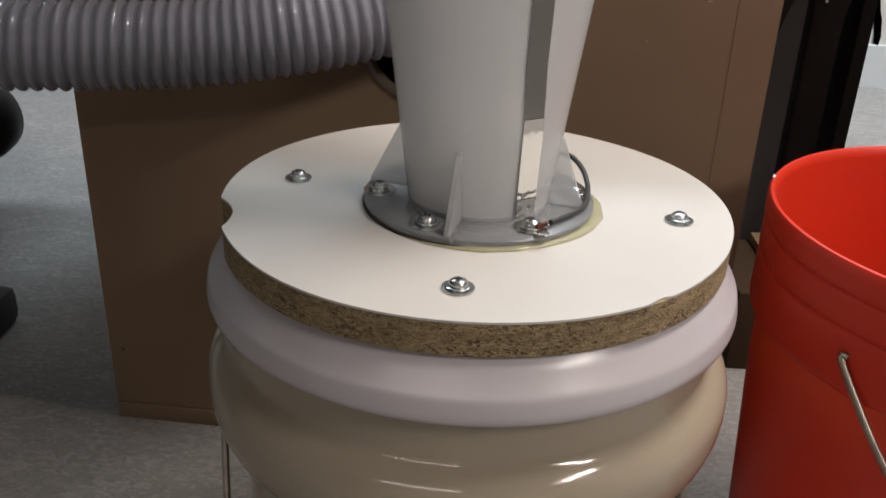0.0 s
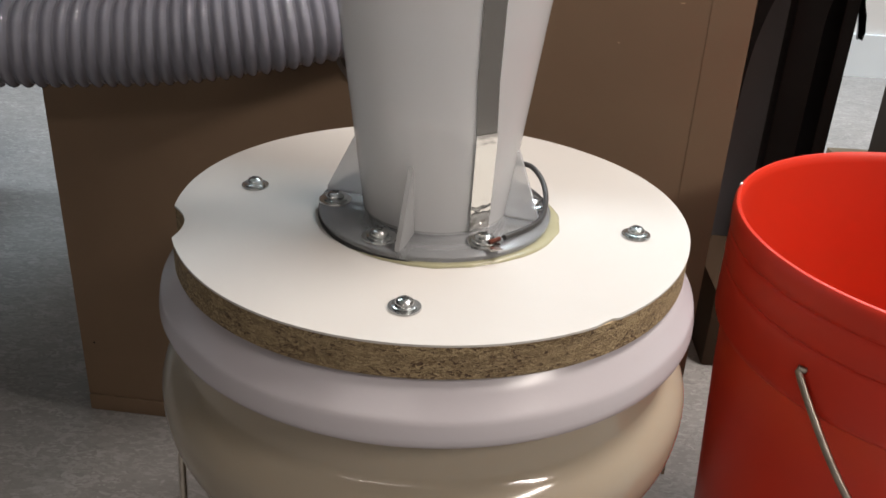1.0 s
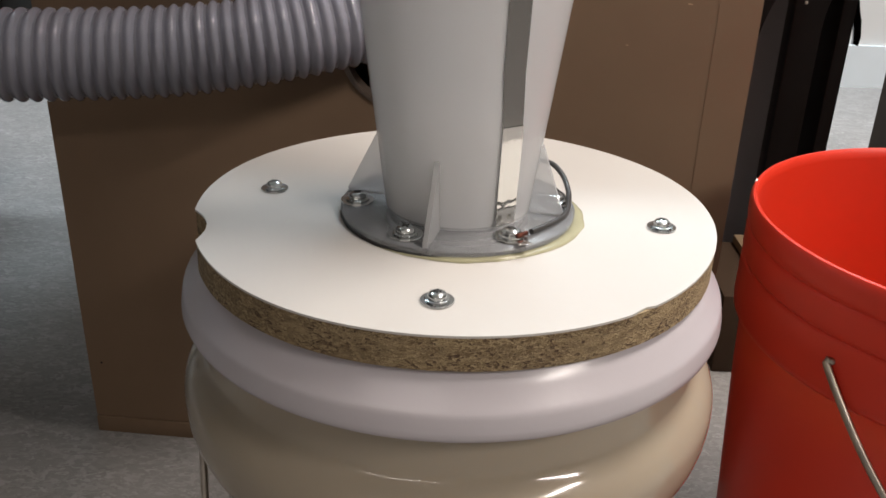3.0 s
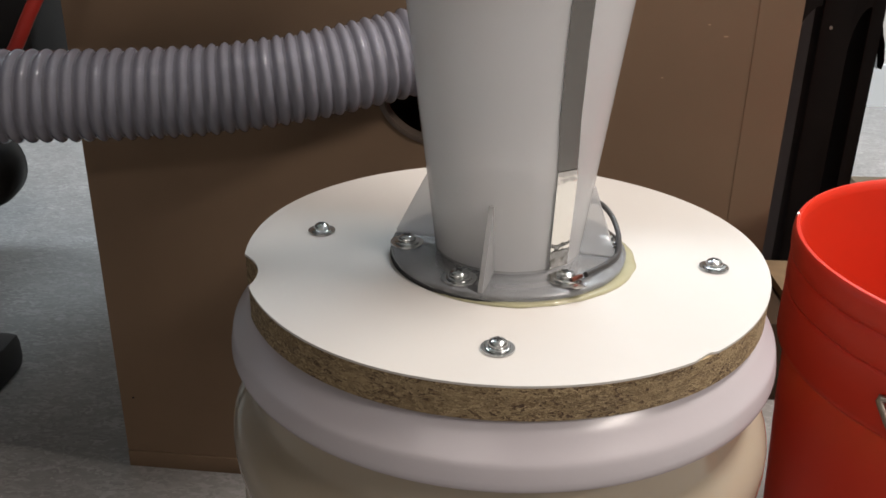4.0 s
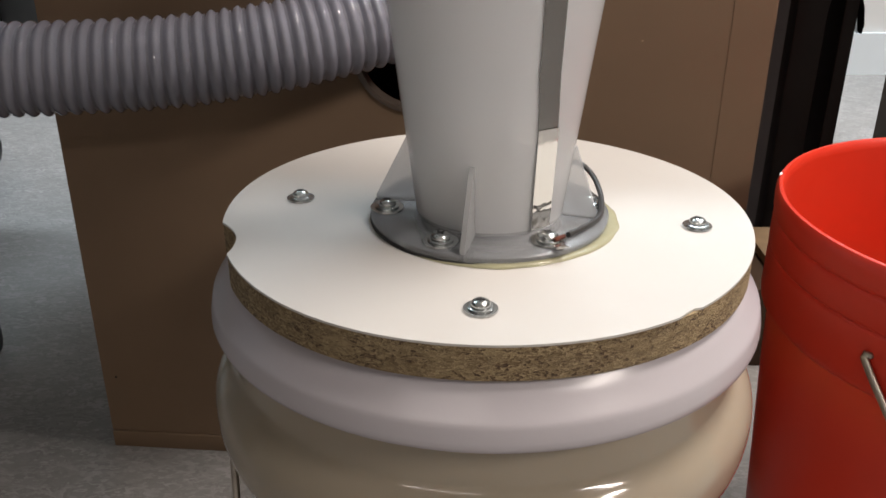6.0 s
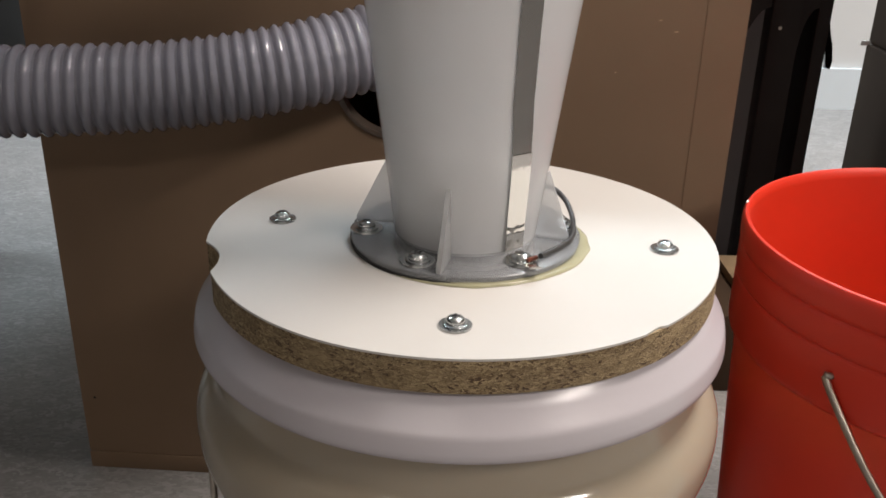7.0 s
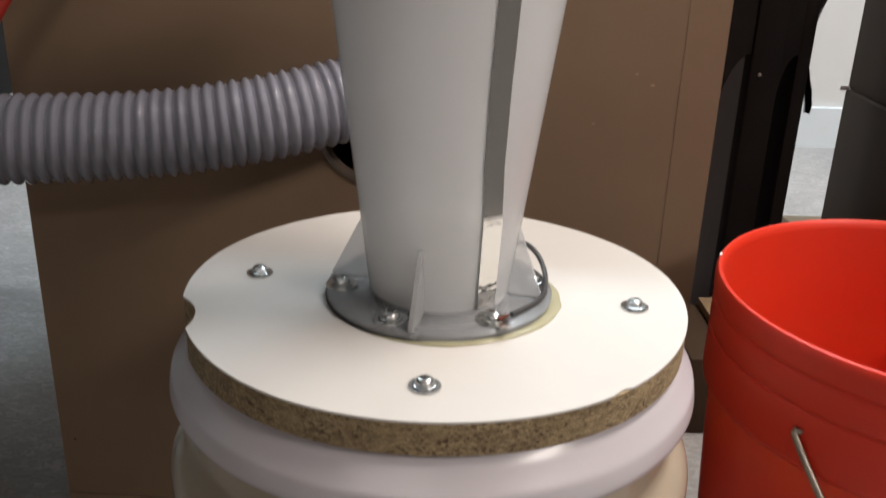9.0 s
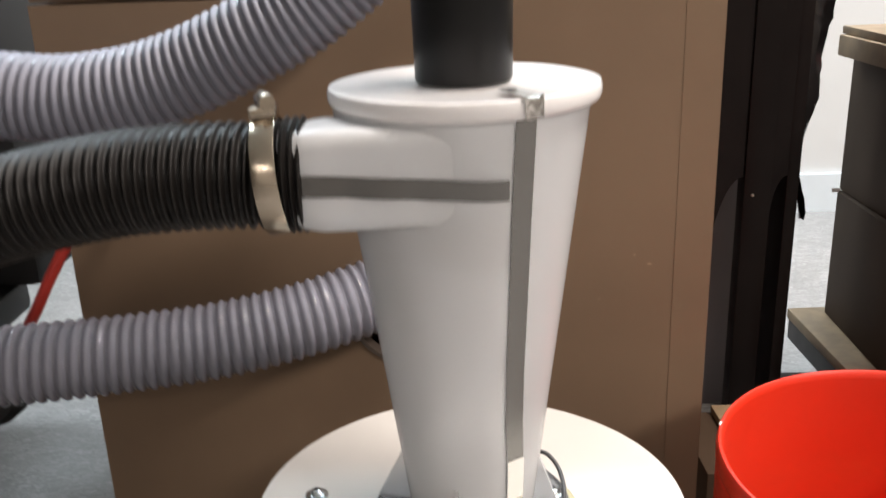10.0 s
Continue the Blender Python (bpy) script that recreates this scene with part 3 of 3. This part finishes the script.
part("tube", sweep(hose_low, 0.004, 0.0326, 40), M_HOSEGROOVE, grey, "hose wall, its colour darkened for the shade between the ribs")
part("spiral_rib", sweep(hose_low, 0.00065, ribbed(0.0357, 0.0034, 0.0104, 0.84), 40), M_HOSE, grey, sharp=80)
hose_up = [(-1.50, 0.40, 0.036), (-1.25, 0.36, 0.20), (-0.95, 0.28, 0.62), (-0.75, 0.22, 0.715), (-0.60, 0.195, 0.705), (-0.42, 0.188, 0.668), (-0.355, 0.19, 0.660), (-0.295, 0.19, 0.6565), (-0.225, 0.19, 0.668), (-0.153, 0.19, 0.698), (-0.100, 0.19, 0.7275), (-0.03, 0.185, 0.785), (0.05, 0.17, 0.87), (0.10, 0.15, 0.96)]
grey = thing("grey_hose", pose(0, 0, 0), "grey ribbed vinyl hose sagging behind the black hose", "hose")
part("tube", sweep(hose_up, 0.004, 0.0328, 40), M_HOSEGROOVE, grey, "hose wall, its colour darkened for the shade between the ribs")
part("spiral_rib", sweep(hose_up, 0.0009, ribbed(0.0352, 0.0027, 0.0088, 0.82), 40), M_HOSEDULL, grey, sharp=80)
hose_black = [(-0.088, -0.052, 0.6472), (-0.12, -0.052, 0.6480), (-0.16, -0.051, 0.6475), (-0.205, -0.049, 0.6430), (-0.27, -0.044, 0.6280), (-0.36, -0.034, 0.597), (-0.50, -0.02, 0.54), (-0.70, 0.02, 0.40), (-0.85, 0.05, 0.18), (-1.0, 0.08, 0.032)]
hb = thing("black_hose", pose(0, 0, 0), "black ribbed rubber hose pushed onto the cyclone inlet", "hose")
part("tube", sweep(hose_black, 0.004, 0.0267, 32), M_PIPE, hb)
part("spiral_rib", sweep(hose_black, 0.0006, ribbed(0.0300, 0.0033, 0.0062, 0.62), 40), M_BLACKHOSE, hb, sharp=75)
part("cuff", sweep([(-0.0850, -0.052, 0.6472), (-0.091, -0.052, 0.6473), (-0.0965, -0.052, 0.6473)], 0.0004, lambda s, a: 0.0310 + 0.0012 * math.sin(s * 1570), 48), M_BLACKHOSE, hb, "smooth black hose end")
clamp = thing("hose_clamp", pose(-0.1025, -0.052, 0.6476, 0, -5, 0), "shiny steel worm-drive clamp tightened round the black hose", "hose clamp")
band = lathe([(0.0310, -0.0065), (0.0324, -0.0065), (0.0327, -0.0058), (0.0327, 0.0058), (0.0324, 0.0065), (0.0310, 0.0065)], 64)
band.transform(pose(0, 0, 0, 0, 90, 0))
part("band", band, M_CLAMP, clamp)
part("housing", box_bm(-0.0075, 0.0075, -0.0075, 0.0075, 0.0325, 0.0385, 0.0015), M_CLAMP, clamp)
sc = lathe([(0.0, -0.009), (0.0042, -0.009), (0.0046, -0.008), (0.0046, 0.008), (0.0042, 0.009), (0.0, 0.009)], 20, closed=False)
sc.transform(pose(0.0015, -0.001, 0.0410, 90, 0, 20))
part("worm_screw", sc, M_CLAMP, clamp)

single("outlet_pipe", lathe([(0.0, 0.0), (0.0275, 0.0), (0.0285, 0.002), (0.0292, 0.06), (0.0298, 0.40), (0.0, 0.40)], 64, closed=False), M_PIPE, "straight black plastic pipe standing in the cyclone cap", "pipe").location = (CX + 0.002, CY, TOP + 0.2935)

# ---- orange bucket ----
OX, OY = 0.3610, 0.0770
red = thing("bucket", pose(OX, OY, 0), "empty bright orange-red plastic bucket standing on the floor", "bucket")
part("body", lathe([(0.0, 0.0), (0.131, 0.0), (0.134, 0.004), (0.1400, 0.09), (0.1480, 0.225), (0.1497, 0.2775), (0.1502, 0.2800), (0.1545, 0.2812), (0.1562, 0.2830), (0.1566, 0.2870), (0.1564, 0.3200), (0.1560, 0.3218), (0.1550, 0.3228), (0.1561, 0.3240), (0.1567, 0.3262), (0.1566, 0.3425), (0.1560, 0.3445), (0.1551, 0.3455), (0.1564, 0.3470),
                    (0.1572, 0.3500), (0.1576, 0.3590), (0.1572, 0.3635), (0.1558, 0.3658), (0.1536, 0.3660), (0.1520, 0.364), (0.1512, 0.358), (0.1478, 0.26), (0.130, 0.01), (0.0, 0.006)], 128, closed=False), M_ORANGE, red)
bail("handle", red, 0, 0, 0.1592, math.atan2(-0.0130 - OY, 0.2306 - OX), 0.3035, 0.19, M_BAIL, math.pi, 0.95)
single("rim_scuff", box_bm(-0.0012, 0.0014, -0.0028, 0.0022, -0.0008, 0.0008, 0.0004, pose(0.2205, 0.1435, 0.3652, 0, -25, 155)), M_WHITETAG, "small pale scuff on the orange rim", "scuff")

# ---- big cardboard box with a hose port ----
BL, BR = Vector((-0.3717, 0.2975, 0)), Vector((0.238, 0.2546, 0))
BW = (BR - BL).length
BANG = math.degrees(math.atan2(BR.y - BL.y, BR.x - BL.x))
BH = 0.722
carton = thing("cardboard_box", pose(BL.x, BL.y, 0, 0, 0, BANG), "large plain brown cardboard box with a hose port on the floor", "box")


def holed_panel(x0, x1, z0, z1, y0, y1, hx, hz, hr, n=64):
    """Upright panel with a round hole through it."""
    bm = bmesh.new()
    front, back = [], []
    for y, store in ((y0, front), (y1, back)):
        inner = [bm.verts.new((hx + hr * math.cos(2 * math.pi * i / n), y, hz + hr * math.sin(2 * math.pi * i / n))) for i in range(n)]
        outer = []
        for i in range(n):
            c, s = math.cos(2 * math.pi * i / n), math.sin(2 * math.pi * i / n)
            k = min(((x1 - hx) / c if c > 1e-9 else (x0 - hx) / c if c < -1e-9 else 1e9), ((z1 - hz) / s if s > 1e-9 else (z0 - hz) / s if s < -1e-9 else 1e9))
            outer.append(bm.verts.new((hx + k * c, y, hz + k * s)))
        corners = {}
        for x in (x0, x1):
            for z in (z0, z1):
                corners[(x, z)] = bm.verts.new((x, y, z))
        for i in range(n):
            j = (i + 1) % n
            a, b = outer[i], outer[j]
            bm.faces.new((inner[i], inner[j], b, a))
            onx = lambda v: min((abs(v.co.x - x0), x0), (abs(v.co.x - x1), x1))
            onz = lambda v: min((abs(v.co.z - z0), z0), (abs(v.co.z - z1), z1))
            ax, az, bx, bz = onx(a), onz(a), onx(b), onz(b)
            if ax[0] < 1e-7 and bz[0] < 1e-7 and not az[0] < 1e-7:
                bm.faces.new((a, b, corners[(ax[1], bz[1])]))
            elif az[0] < 1e-7 and bx[0] < 1e-7 and not ax[0] < 1e-7:
                bm.faces.new((a, b, corners[(bx[1], az[1])]))
        store.append((inner, corners))
    (fi, fc), (bi, bc) = front[0], back[0]
    for i in range(n):
        j = (i + 1) % n
        bm.faces.new((fi[i], fi[j], bi[j], bi[i]))
    ring = [(x0, z0), (x1, z0), (x1, z1), (x0, z1)]
    for a, b in zip(ring, ring[1:] + ring[:1]):
        bm.faces.new((fc[a], fc[b], bc[b], bc[a]))
    return bm


HX, HZ, HR = 0.322, 0.4235, 0.0525
part("front_panel", holed_panel(0, BW, 0.020, BH, 0, 0.006, HX, HZ, HR), M_BOX, carton, sharp=30)
part("bottom_fold", box_bm(0.0, BW, -0.0018, 0.005, 0.0, 0.0190, 0.0012), M_BOX, carton, "lighter folded strip along the bottom")
part("side_panel", box_bm(0.0, 0.005, 0.0062, 0.52, 0.0, BH, 0.001), M_BOX, carton)
part("side_panel", box_bm(BW - 0.005, BW, 0.0062, 0.52, 0.0, BH, 0.001), M_BOX, carton)
part("back_panel", box_bm(0.0052, BW - 0.0052, 0.514, 0.52, 0.0, BH, 0.001), M_BOX, carton)
part("bottom_panel", box_bm(0.0052, BW - 0.0052, 0.0062, 0.5138, 0.001, 0.006), M_BOX, carton)
part("top_flap", box_bm(0.0, BW, 0.003, 0.52, BH + 0.003, BH + 0.009, 0.0015), M_BOX, carton, "closed top flap")
part("edge_strip", box_bm(BW - 0.034, BW - 0.0004, -0.0004, -0.0001, 0.0215, BH - 0.002), M_BOX, carton, "paper strip glued down the corner")
part("port_ring", lathe([(HR - 0.004, -0.004), (HR - 0.0005, -0.0035), (HR + 0.0008, -0.0025), (HR + 0.0012, -0.0005), (HR - 0.0005, 0.0), (HR - 0.001, 0.012), (HR - 0.004, 0.012)], 72), M_RING, carton, "pale plastic port ring")
bpy.context.view_layer.update()
for o in carton.children:
    if o.name.startswith("port_ring"):
        o.data.transform(pose(HX, 0, HZ, -90, 0, 0))
for px, pz in ((0.0135, 0.085),):
    dent = lathe([(0.0, 0.0), (0.0013, 0.0), (0.0011, 0.0003), (0.0, 0.0004)], 10, closed=False)
    dent.transform(pose(px, -0.0001, pz, 90, 0, 0))
    part("pinhole", dent, M_HOLE, carton, "small dark pinhole")
for px, pz, w in ((0.5404, 0.4799, 0.0011), (0.5544, 0.4710, 0.0018), (0.5081, 0.4359, 0.0009), (0.5931, 0.4684, 0.0008)):
    part("scuff", box_bm(px - w, px + w, -0.0003, -0.0001, pz - 0.0004, pz + 0.0004), M_BOXEDGE, carton, "small pale scuff")
part("cable_slot", box_bm(0.078, 0.106, -0.0012, -0.0002, 0.565, 0.575), M_HOLE, carton, "dark slot cut for the red hose")

red_line = [(-0.278, 0.296, 0.571), (-0.293, 0.275, 0.5697), (-0.323, 0.262, 0.5555), (-0.340, 0.255, 0.537), (-0.3727, 0.250, 0.486), (-0.400, 0.248, 0.440), (-0.455, 0.255, 0.365), (-0.60, 0.28, 0.28), (-0.8, 0.3, 0.12), (-1.0, 0.32, 0.006)]
single("red_hose", sweep(red_line, 0.004, 0.0055, 16), M_RED, "slim red rubber hose coming out of the cardboard box", "hose")

# ---- shelving on the right ----
rack = thing("shelving_rack", pose(0.431, 0.70, 0), "dark brown steel shelving rack with timber boards", "shelving")
part("upright", box_bm(-0.012, 0.028, 0.0, 0.03, 0.0, 1.3, 0.003), M_STEEL, rack)
part("upright", box_bm(0.0503, 0.069, 0.006, 0.10, 0.0, 1.3, 0.003), M_STEEL, rack)


def brace(x0, x1, z0, arch, z1, y0, y1, flip):
    """Tall plate whose lower edge arches from z0 up to arch at one side."""
    out = [(x0, z1), (x1, z1)]
    if flip:
        out = [(x1, z1), (x0, z1)]
    a, b = out[1][0], out[0][0]
    curve = [(a + (b - a) * (1 - math.cos(t)), z0 + (arch - z0) * math.sin(t)) for t in [i / 12 * math.pi / 2 for i in range(13)]]
    bm = bmesh.new()
    pts = out + curve
    va = [bm.verts.new((x, y0, z)) for x, z in pts]
    vb = [bm.verts.new((x, y1, z)) for x, z in pts]
    bm.faces.new(va)
    bm.faces.new(vb)
    for i in range(len(pts)):
        j = (i + 1) % len(pts)
        bm.faces.new((va[i], va[j], vb[j], vb[i]))
    return bm


part("corner_brace", brace(0.0283, 0.0500, 0.36, 0.43, 1.29, 0.004, 0.012, True), M_STEEL, rack, "arched steel corner plate")
part("corner_brace", brace(-0.06, -0.0123, 0.25, 0.43, 1.29, 0.004, 0.012, True), M_STEEL, rack, "arched steel corner plate")
RX, RY = 0.431, 0.70
part("shelf_board", box_bm(0.581 - RX, 1.15 - RX, 0.36 - RY, 0.904 - RY, 0.121, 0.139, 0.003), M_TIMBER, rack, "raw timber shelf board")
part("shelf_beam", box_bm(0.583 - RX, 1.15 - RX, 0.37 - RY, 0.900 - RY, 0.085, 0.1208, 0.003), M_STEEL, rack, "dark steel beam under the lower board")
part("shelf_board", box_bm(0.610 - RX, 1.15 - RX, 0.50 - RY, 0.868 - RY, 0.606, 0.618, 0.002), M_TIMBER, rack, "raw timber shelf board")
part("shelf_beam", box_bm(0.603 - RX, 1.15 - RX, 0.50 - RY, 0.862 - RY, 0.574, 0.6058, 0.003), M_TIMBER, rack, "timber bearer under the upper board")
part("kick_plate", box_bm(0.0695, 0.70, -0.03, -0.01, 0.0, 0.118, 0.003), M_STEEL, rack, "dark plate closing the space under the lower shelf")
part("shelf_rail", box_bm(0.0695, 0.70, 0.03, 0.05, 0.05, 0.100, 0.003, pose(0, 0, 0, 0, 0, -5)), M_STEEL, rack)
part("bolt", lathe([(0.0, 0), (0.0024, 0), (0.0022, 0.001), (0.0, 0.0016)], 12, closed=False), M_BAIL, rack)
for o in rack.children:
    if o.name.startswith("bolt"):
        o.data.transform(pose(0.001, -0.0005, 0.404, 90, 0, 0))
first = single("carton", box_bm(0, 0.40, -0.30, 0, 0, 0.215, 0.004), M_DARKBOX, "dark brown carton stacked on the timber shelf", "box")
first.matrix_basis = pose(0.634, 0.880, 0.1392, 0, 0, -3)
second = single("carton", box_bm(0, 0.40, -0.30, 0, 0, 0.215, 0.004), M_DARKBOX, "dark brown carton lying on top of another carton", "box")
second.matrix_basis = pose(0.638, 0.883, 0.3545, 0, 0, -1)
single("paper_tag", box_bm(-0.010, 0.004, -0.001, 0.001, -0.003, 0.004, 0.0005), M_WHITETAG, "scrap of white paper stuck between two cartons", "paper").location = (0.6345, 0.877, 0.355)
# torn black plastic sheet hanging beside the upright
bm = bmesh.new()
rows = []
for i in range(41):
    s = i / 40
    z = 0.80 - 0.47 * s
    edge = np.interp(z, [0.33, 0.345, 0.40, 0.43, 0.46, 0.515, 0.585, 0.80], [0.553, 0.556, 0.541, 0.541, 0.546, 0.563, 0.561, 0.585]) + 0.003 * noise.noise(Vector((z * 70, 0, 5)))
    left = np.interp(z, [0.33, 0.40, 0.47, 0.80], [0.546, 0.531, 0.505, 0.49])
    row = []
    for j in range(9):
        u = j / 8
        row.append((left + (edge - left) * u, 0.812 + 0.008 * math.sin(u * 7 + z * 14) + 0.003 * noise.noise(Vector((u * 4, z * 18, 0))), z))
    rows.append([(Vector(q), Vector((0, -1, 0))) for q in row])
single("plastic_sheet", grid_sheet(rows, 0.0008), M_SHEET, "torn glossy black plastic sheet hanging beside the rack upright", "plastic sheet")
slab("wall_panel", 0.20, 0.498, 0.830, 0.845, 0.0, 1.2, M_PANEL, "slate grey panel standing behind the box", "panel")
single("carton", box_bm(0.317, 0.438, 0.462, 0.62, 0, 0.1045, 0.003), M_DARKBOX, "low dark carton on the floor beside the rack", "box")
single("timber_offcut", box_bm(0.366, 0.437, 0.50, 0.618, 0.1047, 0.1165, 0.002), M_TIMBER, "raw timber offcut lying on the low dark carton", "timber")

# ---- dark stand on the left ----
stand = thing("tool_stand", pose(-0.60, 0.45, 0), "black tool stand with a round knob and splayed foot", "stand")
part("leg", sweep([(-0.02, 0.02, 0.0), (-0.02, 0.02, 0.2), (-0.01, 0.02, 0.36)], 0.01, 0.022, 16), M_RUBBER, stand)
part("foot", box_bm(-0.12, 0.030, -0.05, 0.04, 0, 0.050, 0.015), M_RUBBER, stand)
part("body", box_bm(-0.32, 0.075, 0.10, 0.52, 0.362, 1.05, 0.012), M_RUBBER, stand)
# Out-of-view board added only to block lamp light from the left floor.
part("shade_board", box_bm(-0.90, -0.06, -1.00, 0.098, 0.80, 0.84, 0.006), M_RUBBER, stand, "unseen black board added to shade the floor on the left")
part("bracket", box_bm(-0.05, 0.04, -0.01, 0.14, 0.32, 0.361, 0.008), M_RUBBER, stand)
kn = lathe([(0.0, -0.03), (0.035, -0.03), (0.045, -0.02), (0.047, 0.0), (0.045, 0.02), (0.035, 0.03), (0.0, 0.03)], 32, closed=False)
kn.transform(pose(0.040, 0.0, 0.275, 90, 0, 0))
part("knob", kn, M_RUBBER, stand)
